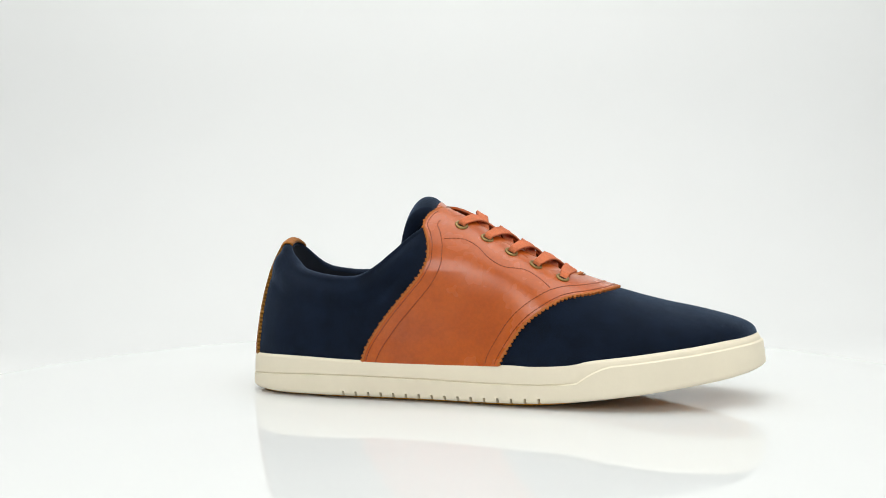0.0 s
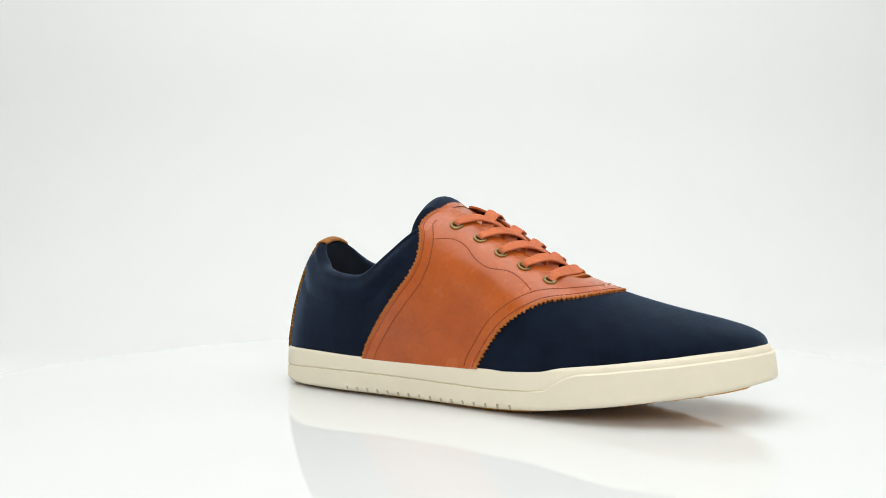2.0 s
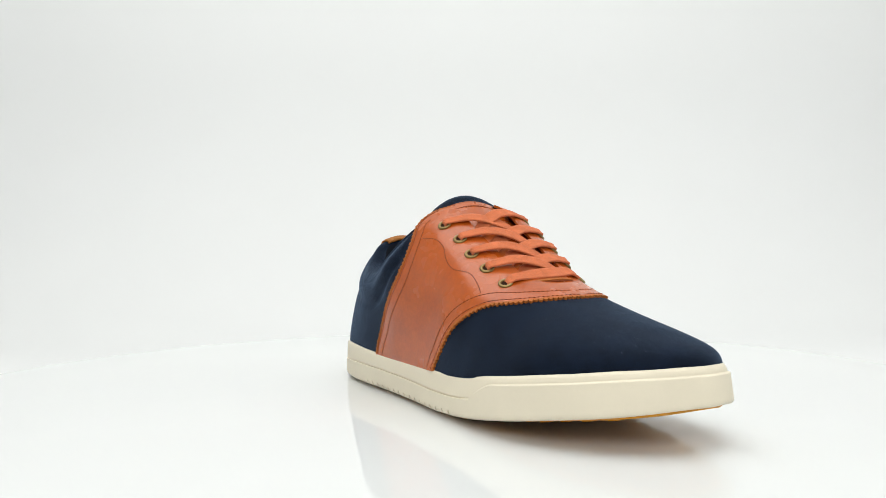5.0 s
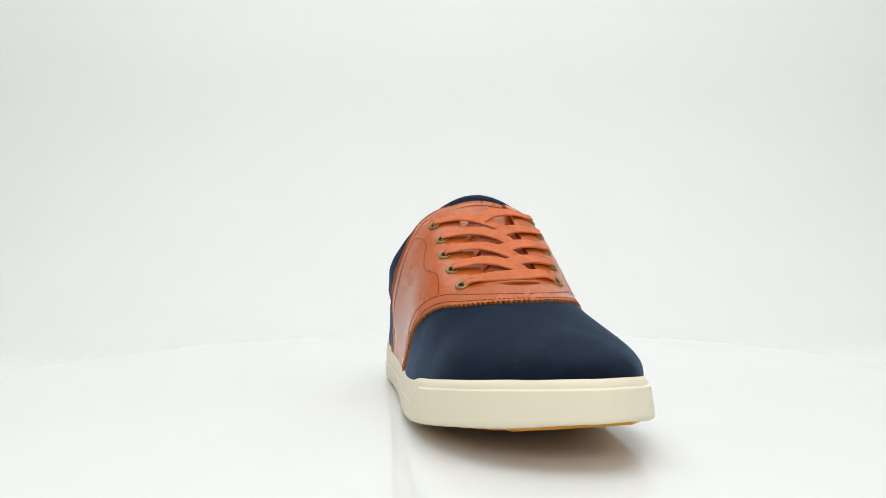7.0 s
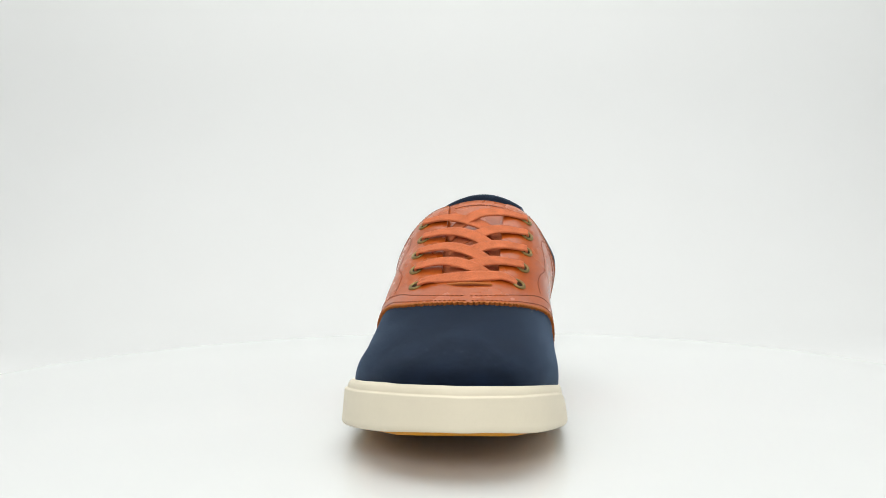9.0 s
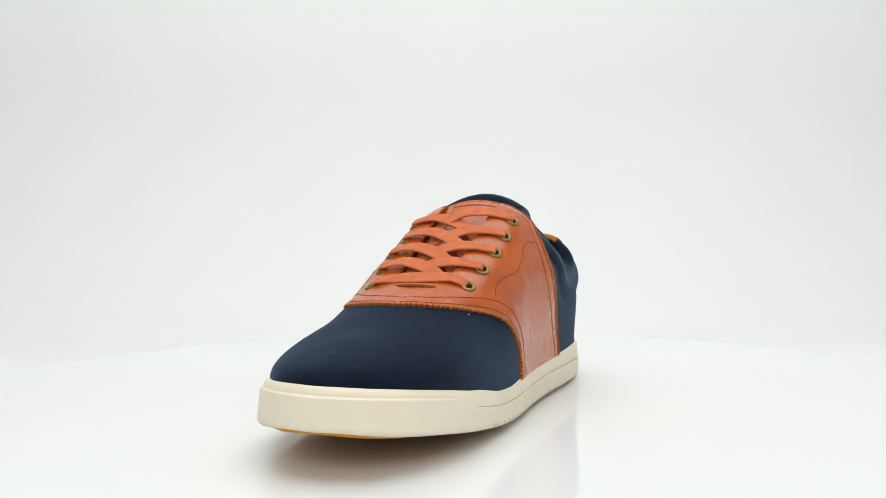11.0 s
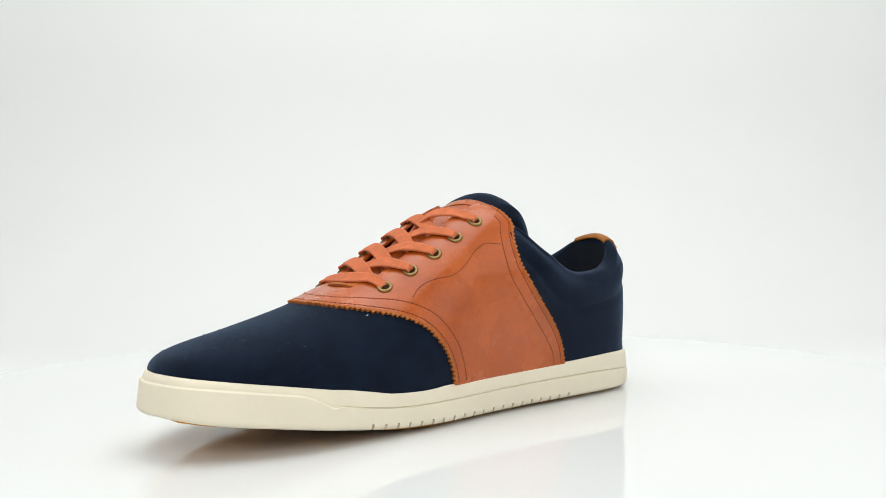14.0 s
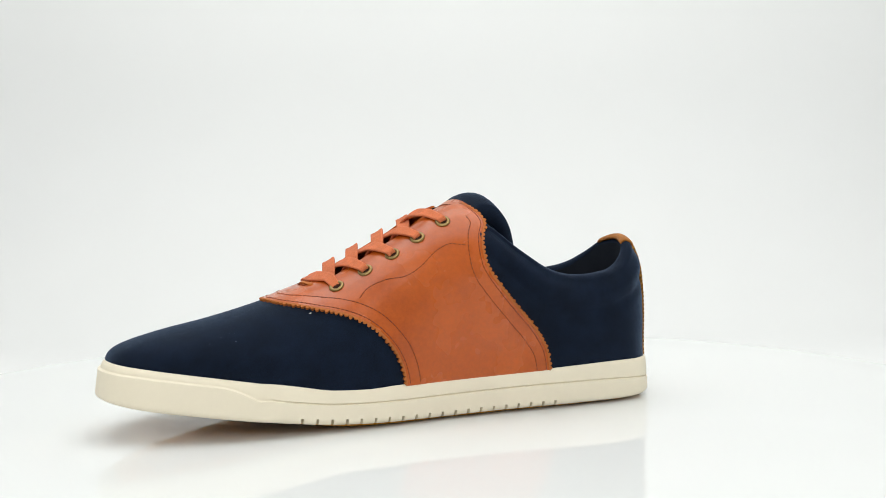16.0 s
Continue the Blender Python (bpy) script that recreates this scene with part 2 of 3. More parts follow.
U_HEEL = int(np.argmin(RING[:, 0])) / NU


def slit_half(x):
    """Half the width of the lace opening, rounded at its front end."""
    return np.where(x < .188, .0165 - .002 * (np.clip(x, .11, .188) - .11) / .078, .0145 * np.sqrt(np.clip(1 - ((np.clip(x, .188, .206) - .188) / .0118) ** 2, 0, 1)))


PHIS = np.linspace(0, math.pi / 2, 240)


def slit_phi(u):
    """How far up the shell reaches beside the lace opening, or to the ridge."""
    p = shell(u, PHIS)
    d = np.abs(p[:, 1] - ridge_y(p[:, 0])) - slit_half(p[:, 0])
    below = np.where((d <= 0) & (p[:, 0] > .108) & (p[:, 0] < .1998))[0]
    return PHIS[below[0]] if len(below) else PHIS[-1]


SLIT_U = np.linspace(0, 1, 401)
SLIT_P = np.array([slit_phi(u) for u in SLIT_U])
for _ in range(2):
    SLIT_P[1:-1] = .25 * SLIT_P[:-2] + .5 * SLIT_P[1:-1] + .25 * SLIT_P[2:]


def top_phi(u):
    """The edge of the shell: the collar's line, the lace opening or the ridge."""
    p = shell(u, PHIS)
    limit = np.interp(u % 1, SLIT_U, SLIT_P)
    w = min(1, max(0, (u % 1 - U_HEEL) / .08 + .5))
    gap = p[:, 2] - (top_in(p[:, 0]) * w + top_out(p[:, 0]) * (1 - w) - .0028)
    over = np.where((gap >= 0) & (p[:, 0] < .124))[0]
    if not len(over):
        return limit
    k = over[0]
    if k > 0 and gap[k - 1] < 0:
        return min(PHIS[k] - (PHIS[k] - PHIS[k - 1]) * gap[k] / (gap[k] - gap[k - 1]), limit)
    return min(PHIS[k], limit)


shoe = new("shoe")
tagged(shoe, "navy nubuck and cognac leather saddle sneaker on a white turntable", "shoe")


def build_shell():
    """Toe and heel halves of the navy upper, the padded collar, the lining and the insole."""
    rows = 44
    ua, ub = u_of_x(.119, False), u_of_x(.117, True)
    us = np.concatenate([np.linspace(ub, 1, 120, endpoint=False), np.linspace(0, ua, 120)])
    pts = np.array([shell(u, np.linspace(0, np.interp(u, SLIT_U, SLIT_P), rows)) for u in us])
    mesh_ob("vamp", pts, grid_faces(len(us), rows), NAVY, shoe, "matt navy nubuck toe")
    us = np.linspace(u_of_x(.1215, False), u_of_x(.1195, True), 170)
    outer, roll, lining = [], [], []
    for u in us:
        pm = top_phi(u)
        ph = np.linspace(0, pm, rows)
        col = shell(u, ph)
        # padded collar: a soft swelling under the edge with a shallow crease below it
        z_top, x_top = col[-1, 2], col[-1, 0]
        dist = z_top - col[:, 2]
        near = 1 if x_top < .118 else 0
        back_part = min(1, max(0, (.088 - x_top) / .025)) * min(1, max(0, (x_top - .014) / .016))
        swell = near * (.0013 * np.exp(-((dist - .007) / .005) ** 2) - .0007 * np.exp(-((dist - .0170) / .0027) ** 2) - .0015 * back_part * np.exp(-(dist / .0055) ** 2))
        col = shell(u, ph, swell)
        outer.append(col)
        b, n = ring_at(u)
        inward = np.array([*(-n), 0.])
        r = .0030 + .0022 * back_part
        ang = np.linspace(0, math.pi, 11)
        roll.append([col[-1] + inward * r * (1 - math.cos(a)) + np.array([0, 0, .0029 * math.sin(a)]) for a in ang])
        e = roll[-1][-1]
        lining.append([e + inward * .0022 * math.sin(k * 3.1) + np.array([0, 0, -(e[2] - .030) * k]) for k in np.linspace(0, 1, 12)])
    body = np.concatenate([np.array(outer), np.array(roll)[:, 1:]], 1)
    quarter = mesh_ob("quarter", body, grid_faces(body.shape[0], body.shape[1]), NAVY, shoe, "navy nubuck heel quarter with padded collar")
    for side, line in ((False, [(.1085, .0885), (.1060, .0800), (.1040, .0730)]), (True, [(.1045, .0905), (.1035, .0830), (.1025, .0760)])):
        stitches("stitching", [on_shell(x, z, side) for x, z in smooth_line(line, 14)], quarter, .0018, .0006, .0001, .00022, NAVY_IN)
    lining = np.array(lining)
    mesh_ob("lining", lining, grid_faces(*lining.shape[:2]), NAVY_IN, shoe, "dark navy textile lining")
    xs = np.linspace(.008, .19, 50)
    ins = np.array([[(x, y, .031 + max(0, (x - .2)) * .15) for y in np.linspace(np.interp(x, STN, OUT_OUT) + .007, np.interp(x, STN, OUT_IN) - .007, 10)] for x in xs])
    sheet("insole", ins, ins - (0, 0, .003), INSOLE, shoe, "dark cloth insole")


def edge_curve(points, inner, ridge_x=None, slit_x=None):
    """A seam as u over phi, through places (x, z) on one side of the shell."""
    q = [on_shell(x, z, inner) for x, z in points]
    if ridge_x is not None:
        q.append(np.array([u_of_x(ridge_x, inner), math.pi / 2]))
    if slit_x is not None:
        u = u_of_x(slit_x, inner)
        q.append(np.array([u, np.interp(u, SLIT_U, SLIT_P) + .02]))
    q[0][1] = 0.0
    phis, us = [q[0][1]], [q[0][0]]
    for u, p in q[1:]:
        if p > phis[-1] + .01:
            phis.append(p), us.append(u)
    return smooth_table(phis, us)


BACK = {False: edge_curve([(.0829, .0222), (.0858, .0302), (.0922, .0401), (.1001, .0500), (.1087, .0598), (.1180, .0709), (.1225, .0800), (.1226, .0870), (.1212, .0931), (.1178, .1005)], False, slit_x=.1250),
        True: edge_curve([(.0776, .0216), (.0799, .0333), (.0874, .0445), (.0983, .0557), (.1096, .0681), (.1160, .0770), (.1176, .0860), (.1168, .0932), (.1135, .1005)], True, slit_x=.1215)}
FRONT = {False: edge_curve([(.1640, .0216), (.1684, .0314), (.1755, .0422), (.1868, .0522), (.1998, .0588), (.2120, .0605), (.2215, .0620)], False, ridge_x=.2282),
         True: edge_curve([(.1612, .0210), (.1640, .0320), (.1706, .0425), (.1804, .0515), (.1940, .0570), (.2075, .0596), (.2190, .0614)], True, ridge_x=.2282)}
THICK = 0.0011


def saddle_point(side, p, q):
    """The (u, phi) of the saddle's grid: p from its rear to its front edge, q from the sole up."""
    phi = q * 1.2
    u = 0
    for _ in range(90):
        u = BACK[side](phi) * (1 - p) + FRONT[side](phi) * p
        phi = .75 * phi + .25 * q * np.interp(u, SLIT_U, SLIT_P)
    return u, phi


def on_grid(side, n, m):
    P, Q = np.meshgrid(np.linspace(0, 1, n), np.linspace(0, 1, m), indexing="ij")
    return saddle_point(side, P, Q)


def seam_path(uv):
    """Evenly dense (u, phi) along a polyline."""
    uv = np.asarray(uv)
    t = np.linspace(0, 1, 600)
    s = np.linspace(0, 1, len(uv))
    uv = np.stack([np.interp(t, s, uv[:, 0]), np.interp(t, s, uv[:, 1])], 1)
    p = shell(uv[:, 0], uv[:, 1])
    run = np.concatenate([[0], np.cumsum(np.linalg.norm(np.diff(p, axis=0), axis=1))])
    return uv, run


def shifted(uv, d):
    """The path moved sideways on the shell by d metres."""
    uv = np.asarray(uv)
    e = 1e-4
    p = shell(uv[:, 0], uv[:, 1])
    du = (shell(uv[:, 0] + e, uv[:, 1]) - shell(uv[:, 0] - e, uv[:, 1])) / (2 * e)
    hi, lo = np.minimum(uv[:, 1] + e, math.pi / 2), np.maximum(uv[:, 1] - e, 0)
    dp = (shell(uv[:, 0], hi) - shell(uv[:, 0], lo)) / (hi - lo)[:, None]
    t = np.gradient(p, axis=0)
    nn = np.cross(dp, du)
    w = np.cross(nn, t)
    w /= np.linalg.norm(w, axis=1)[:, None] + 1e-12
    out = []
    for i in range(len(uv)):
        jac = np.stack([du[i], dp[i]], 1)
        step = np.linalg.lstsq(jac, w[i] * d, rcond=None)[0]
        out.append(uv[i] + np.clip(step, -.4, .4))
    out = np.array(out)
    out[:, 1] = np.clip(out[:, 1], 0, math.pi / 2 - 1e-3)
    return out


def stitches(name, uv, parent, length=.0021, gap=.00022, lift=.00105, width=.00034, mat=THREAD):
    """A row of raised thread stitches along a path on the shell, one mesh."""
    uv, run = seam_path(uv)
    verts, faces, s = [], [], .0004
    while s + length < run[-1]:
        ends = []
        for d in (s, s + length * .5, s + length):
            a = np.array([np.interp(d, run, uv[:, 0]), np.interp(d, run, uv[:, 1])])
            ends.append((shell(a[0], a[1], lift), shell(a[0], a[1], lift + .00038)))
        t = ends[2][0] - ends[0][0]
        up = ends[1][1] - ends[1][0]
        w = np.cross(t, up)
        w = w / (np.linalg.norm(w) + 1e-12) * width
        k = len(verts)
        for j, (lo, hi) in enumerate(ends):
            g = .7 if j != 1 else 1.0
            h = lo + (hi - lo) * (1.0 if j == 1 else .25)
            verts += [lo - w * g, h - w * .5 * g, h + w * .5 * g, lo + w * g]
        for j in (0, 1):
            o = k + 4 * j
            faces += [(o, o + 1, o + 5, o + 4), (o + 1, o + 2, o + 6, o + 5), (o + 2, o + 3, o + 7, o + 6)]
        faces += [(k, k + 1, k + 2, k + 3), (k + 8, k + 9, k + 10, k + 11)]
        s += length + gap
    return mesh_ob(name, verts, faces, mat, parent, smooth=False)


def pinked(name, uv, parent, mat, sign, pitch=.0024, out=.0013, thick=.0013, lift=0.0):
    """A row of small saw teeth along the cut edge of a leather panel."""
    uv, run = seam_path(uv)
    verts, faces = [], []
    n = int(run[-1] / pitch)
    for i in range(n):
        row = []
        for f in (0, .25, .5, .75, 1):
            d = (i + f) * run[-1] / n
            row.append((np.interp(d, run, uv[:, 0]), np.interp(d, run, uv[:, 1])))
        row = np.array(row)
        far = shifted(row, sign * out * (1 + .25 * math.sin(i * 2.7)))
        back = shifted(row, -sign * .0006)
        k = len(verts)
        for lf in (lift + thick, max(lift - .0003, 0)):
            for a in (back[0], row[0], far[1] * .78 + row[1] * .22, far[2], far[3] * .78 + row[3] * .22, row[4], back[4]):
                verts.append(shell(a[0], a[1], lf))
        faces.append(tuple(range(k, k + 7)))
        faces += [(k + j, k + j + 1, k + j + 8, k + j + 7) for j in range(6)]
    return mesh_ob(name, verts, faces, mat, parent, smooth=False)


def build_saddle():
    """The leather saddle: one panel a side, meeting before the laces, with seams and pinked edges."""
    n, m = 100, 80
    verts, faces, grids = [], [], {}
    for side in (False, True):
        u, phi = on_grid(side, n, m)
        top, low = shell(u, phi, np.full(u.shape, THICK)), shell(u, phi, np.full(u.shape, -.0002))
        k = len(verts)
        verts += list(top.reshape(-1, 3)) + list(low.reshape(-1, 3))
        faces += grid_faces(n, m, start=k) + grid_faces(n, m, start=k + n * m)
        rim = [i * m for i in range(n)] + [(n - 1) * m + j for j in range(1, m)] + [i * m + m - 1 for i in range(n - 2, -1, -1)] + list(range(m - 2, 0, -1))
        flat = phi.reshape(-1)
        for a, b in zip(rim, rim[1:] + rim[:1]):
            if min(flat[a], flat[b]) < math.pi / 2 - .02:
                faces.append((k + a, k + b, k + b + n * m, k + a + n * m))
    panel = mesh_ob("saddle_panel", verts, faces, LEATHER, shoe, "smooth cognac leather saddle with stitched seams")
    mod_angle(panel)
    for side in (False, True):
        for curve, way in ((BACK, 1), (FRONT, -1)):
            top = .995 if way == 1 else 1.0
            qs = np.linspace(.0, top, 160)
            uv = np.stack(saddle_point(side, np.full(160, 0.0 if way == 1 else 1.0), qs), 1)
            if way == -1:
                uv = np.vstack([uv[:-1], np.stack(saddle_point(side, 1.0, .9988))])
            s = test_sign(uv, saddle_point(side, .5, .5))
            pinked("pinked_edge", uv, panel, RAW_EDGE, -s)
            for d in (.0021, .0078):
                cut = uv[:-24] if way == 1 and d > .005 else uv[:-14] if way == 1 else uv
                row = shifted(cut if way == 1 else cut[:-18], s * d)
                if way == -1:
                    us = np.linspace(.001, .3, 200) if not side else np.linspace(.999, .7, 200)
                    ridge = shell(us, np.full(200, math.pi / 2))[:, 0]
                    goal = shell(uv[-1, 0], math.pi / 2)[0] - d
                    row = np.vstack([row, [np.interp(-goal, -ridge, us), math.pi / 2 - .002]])
                stitches("stitching", row, panel)
        wave = WAVE[side]
        stitches("stitching", [on_shell(x, z, side) for x, z in smooth_line(wave, 40)], panel)


def smooth_line(pts, n):
    pts = np.asarray(pts, float)
    s = np.concatenate([[0], np.cumsum(np.linalg.norm(np.diff(pts, axis=0), axis=1))])
    fx, fz = smooth_table(s, pts[:, 0]), smooth_table(s, pts[:, 1])
    t = np.linspace(0, s[-1], n)
    return np.stack([fx(t), fz(t)], 1)


def test_sign(uv, inside):
    """+1 if moving the path by a positive distance goes towards the inside point."""
    k = len(uv) // 3
    a = shifted(uv[k - 2:k + 3], .002)[2]
    g = shell(*inside)
    return 1 if np.linalg.norm(shell(*a) - g) < np.linalg.norm(shell(*uv[k]) - g) else -1


WAVE = {False: [(.1303, .0918), (.1409, .0913), (.1491, .0871), (.1562, .0807), (.1644, .0760), (.1765, .0736), (.1845, .0688), (.1917, .0630)],
        True: [(.1262, .0889), (.1342, .0897), (.1421, .0863), (.1504, .0793), (.1581, .0744), (.1694, .0721), (.1781, .0681), (.1840, .0620)]}
EYELETS = {False: [(.1383, .0990), (.1529, .0912), (.1671, .0832), (.1809, .0758), (.1958, .0684)],
           True: [(.1351, .1008), (.1493, .0926), (.1628, .0844), (.1768, .0764), (.1914, .0687)]}


def frame_on(u, phi):
    """Place, way along, way up the side and outward way on the shell."""
    p, q = shell(u, phi), shell(u, phi, .001)
    n = (q - p) / np.linalg.norm(q - p)
    a = shell(u + 1e-4, phi) - shell(u - 1e-4, phi)
    a -= n * (a @ n)
    a /= np.linalg.norm(a)
    return p, a, np.cross(n, a), n


def build_eyelets():
    for side in (False, True):
        for x, z in EYELETS[side]:
            p, a, b, n = frame_on(*on_shell(x, z, side))
            c = p + n * (THICK + .0002)
            verts, faces = [], []
            for i in range(28):
                t = 2 * math.pi * i / 28
                r = a * math.cos(t) + b * math.sin(t)
                for k in range(8):
                    s = 2 * math.pi * k / 8
                    verts.append(c + r * (.0030 + .00095 * math.cos(s)) + n * .0007 * math.sin(s))
            for i in range(28):
                for k in range(8):
                    faces.append((i * 8 + k, (i + 1) % 28 * 8 + k, (i + 1) % 28 * 8 + (k + 1) % 8, i * 8 + (k + 1) % 8))
            ring = mesh_ob("eyelet", verts, faces, BRASS, shoe, "antique brass eyelet")
            # a solid disc, the hole's darkness painted on; nothing is cut through
            hole = [c + n * .00005 + (a * math.cos(t) + b * math.sin(t)) * .0026 for t in np.linspace(0, 2 * math.pi, 20, endpoint=False)]
            low = [h - n * .0006 for h in hole]
            mesh_ob("eyelet_shade_disc", hole + low, [tuple(range(20))] + [(i, (i + 1) % 20, 20 + (i + 1) % 20, 20 + i) for i in range(20)], HOLE_SHADE, ring, smooth=False)


def ribbon(name, pts, width, thick, mat, parent, label="", up=None, widths=None):
    """A flat woven band along a smooth path; up gives its outward way at each point."""
    pts, up = np.asarray(pts, float), np.asarray(up, float)
    s = np.concatenate([[0], np.cumsum(np.linalg.norm(np.diff(pts, axis=0), axis=1))])
    t = np.linspace(0, s[-1], 44)
    path = np.stack([smooth_table(s, pts[:, k])(t) for k in range(3)], 1)
    ups = np.stack([np.interp(t, s, up[:, k]) for k in range(3)], 1)
    tang = np.gradient(path, axis=0)
    w = np.full(44, width) if widths is None else np.interp(np.linspace(0, 1, 44), np.linspace(0, 1, len(widths)), widths)
    verts, prof = [], [(-1, -.2), (-.97, .45), (-.7, .55), (-.3, .3), (0, .42), (.3, .3), (.7, .55), (.97, .45), (1, -.2), (.9, -.5), (0, -.5), (-.9, -.5)]
    for i in range(44):
        tt = tang[i] / np.linalg.norm(tang[i])
        side = np.cross(tt, ups[i])
        side /= np.linalg.norm(side)
        n = np.cross(side, tt)
        for a, b in prof:
            verts.append(path[i] + side * a * w[i] / 2 + n * b * thick)
    m = len(prof)
    faces = [(i * m + k, (i + 1) * m + k, (i + 1) * m + (k + 1) % m, i * m + (k + 1) % m) for i in range(43) for k in range(m)]
    faces += [tuple(range(m)), tuple(range(43 * m, 44 * m))]
    return mesh_ob(name, verts, faces, mat, parent, label)


def build_laces():
    """Five bands a side: each leaves its eyelet, crosses the tongue and dives under the other side."""
    rng = random.Random(5)
    lace = new("lace")
    lace.parent = shoe
    tagged(lace, "flat rust-orange cotton lace")
    place = {s: [frame_on(*on_shell(x, z, s)) for x, z in EYELETS[s]] for s in (False, True)}
    for i in range(5):
        for side in (False, True):
            if i == 4 and side:
                continue
            p, a, b, n = place[side][i]
            sg = 1 if side else -1
            far = place[not side][min(i + 1, 4)][0]
            step = .0135 if i < 4 else -.002
            yc = ridge_y(p[0])
            over = .0024 if side == (i == 0) else .0006
            inner_n = np.array([.35, sg * .35, .87])

            def top(x, y, h):
                """A place h above the shell's arch."""
                hw = .026
                return np.array([x, y, ridge_h(x) - .006 * ((y - ridge_y(x)) / hw) ** 2 + h])
            if i == 4:
                q = place[True][4][0]
                pts = [p + n * .0004, p + n * .0034 + np.array([0, .0035, .0]), top(p[0] + .0012, yc - .014, .0032), top(p[0] + .0020, yc, .0026),
                       top(q[0] + .0030, yc + .014, .0032), q + place[True][4][3] * .0034 - np.array([0, .0035, 0]), q + place[True][4][3] * .0004]
                up = [n, n, (.55, -.2, .83), (.6, 0, .8), (.55, .2, .83), place[True][4][3], place[True][4][3]]
                ribbon("lace_strand", pts, .0066, .0012, LACE, lace, up=up, widths=[.0044, .0060, .0074, .0078, .0074, .0060, .0044])
                continue
            j = rng.uniform(-.0012, .0012)
            start = p + n * .0040 + np.array([.0008, -sg * .0042, .0002])
            end = np.array([p[0] + step + j, yc - sg * .0152, 0])

            def run(f, h):
                """A place at f of the straight way to the other side, h above the arch."""
                c = start * (1 - f) + end * f
                return top(c[0], c[1], h)
            lift0 = start[2] - top(start[0], start[1], 0)[2]
            pts = [p - n * .0004, p + n * .0030 + np.array([.0002, -sg * .0006, 0]), start, run(.3, .65 * lift0 + .35 * (.0030 + over)), run(.55, .0022 + over), run(.8, .0004 + over * .5), run(1.0, -.0045)]
            up = [n * .5 + np.array([0, sg * .5, 0]), n * .75 + np.array([0, sg * .2, 0]), n, n * .5 + inner_n * .5, (.55, 0, .83), (.55, 0, .83), (.5, -sg * .2, .83)]
            ribbon("lace_strand", pts, .0066, .0012, LACE, lace, up=up, widths=[.0040, .0054, .0072, .0076, .0076, .0074, .0070])


def build_slit_end():
    """The stitched lip at the front of the lace opening."""
    for name, dx, wide, mat, lift in (("slit_lip", .0004, .0020, RAW_EDGE, .0019), ("stitching", .0022, .0006, THREAD, .0015)):
        pts = []
        for k in np.linspace(-1, 1, 9):
            x = .2034 + dx - .0022 * k * k
            y = ridge_y(x) + .0112 * k
            pts.append((x, y, ridge_h(x) + lift - .0016 * k * k))
        ribbon(name, pts, wide, .0008, mat, shoe, up=[(.35, 0, .94)] * 9)


def build_tongue():
    """The navy padded tongue with its leather facing."""
    path = [(.212, .0600), (.19, .0702), (.179, .0758), (.165, .0834), (.151, .0914), (.139, .0998), (.128, .1072), (.1200, .1125), (.1148, .1168), (.1096, .1179), (.1044, .1158),
            (.0996, .1092), (.0970, .1001), (.0962, .0900), (.0962, .0800)]
    line = smooth_line(path, 70)
    back = smooth_line([(.212, .0590), (.179, .0742), (.151, .0888), (.139, .0970), (.128, .1020), (.1195, .1060), (.1150, .1083), (.1105, .1085), (.1068, .1060),
                        (.1040, .1020), (.1025, .0960), (.1015, .0890), (.1015, .0800)], 70)
    ys = np.linspace(-1, 1, 25)
    half = lambda x: np.interp(x, [.09, .1, .115, .14, .21], [.0240, .0230, .0228, .0222, .019])

    sag = lambda x: np.interp(x, [.108, .130], [.0112, .0040])
    lean = lambda x: np.interp(x, [.105, .125], [.0028, 0])

    def arch(line, lift=0.0, shrink=1.0):
        out = []
        for x, z in line:
            w = half(x) * shrink
            out.append([(x - .10 * k * w * np.clip((.14 - x) / .02, 0, 1), ridge_y(x) + lean(x) + k * w, z + lift - sag(x) * abs(k * w / .026) ** 2.0) for k in ys])
        return np.array(out)
    sheet("tongue_pad", arch(line), arch(back), NAVY, shoe, "thick padded navy tongue")
    face = line[(line[:, 0] > .1180)]
    lea = sheet("tongue_facing", arch(face, .0006, .995), arch(face, -.0004, .995), LEATHER, shoe, "cognac leather tongue facing")
    # saw-tooth upper edge and its seam
    x0, z0 = face[-1]
    verts, faces, sv, sf = [], [], [], []
    at = lambda k, dx, dz: np.array([x0 - dx - .10 * k * half(x0), ridge_y(x0) + lean(x0) + k * half(x0), np.interp(x0 - dx, line[45::-1, 0], line[45::-1, 1]) - .0003 + dz - sag(x0) * abs(k * half(x0) / .026) ** 2.0])
    n = 26
    for i in range(n):
        k0, k1 = -1 + 2 * i / n, -1 + 2 * (i + 1) / n
        o = len(verts)
        for dz in (.0012, -.0004):
            verts += [at(k0, -.0008, dz), at(k0, 0, dz), at((k0 + k1) / 2, .0013, dz), at(k1, 0, dz), at(k1, -.0008, dz)]
        faces += [tuple(range(o, o + 5))] + [(o + j, o + j + 1, o + j + 6, o + j + 5) for j in range(4)]
        o = len(sv)
        if abs(k0 + k1) > 1.3:
            continue
        for k in (k0 + .006, k1 - .010):
            sv += [at(k, -.0040, .0009), at(k, -.0041, .0014), at(k, -.0043, .0014), at(k, -.0044, .0009)]
        sf += [(o, o + 1, o + 5, o + 4), (o + 1, o + 2, o + 6, o + 5), (o + 2, o + 3, o + 7, o + 6)]
    mesh_ob("pinked_edge", verts, faces, RAW_EDGE, lea, smooth=False)
    mesh_ob("stitching", sv, sf, THREAD, lea, smooth=False)


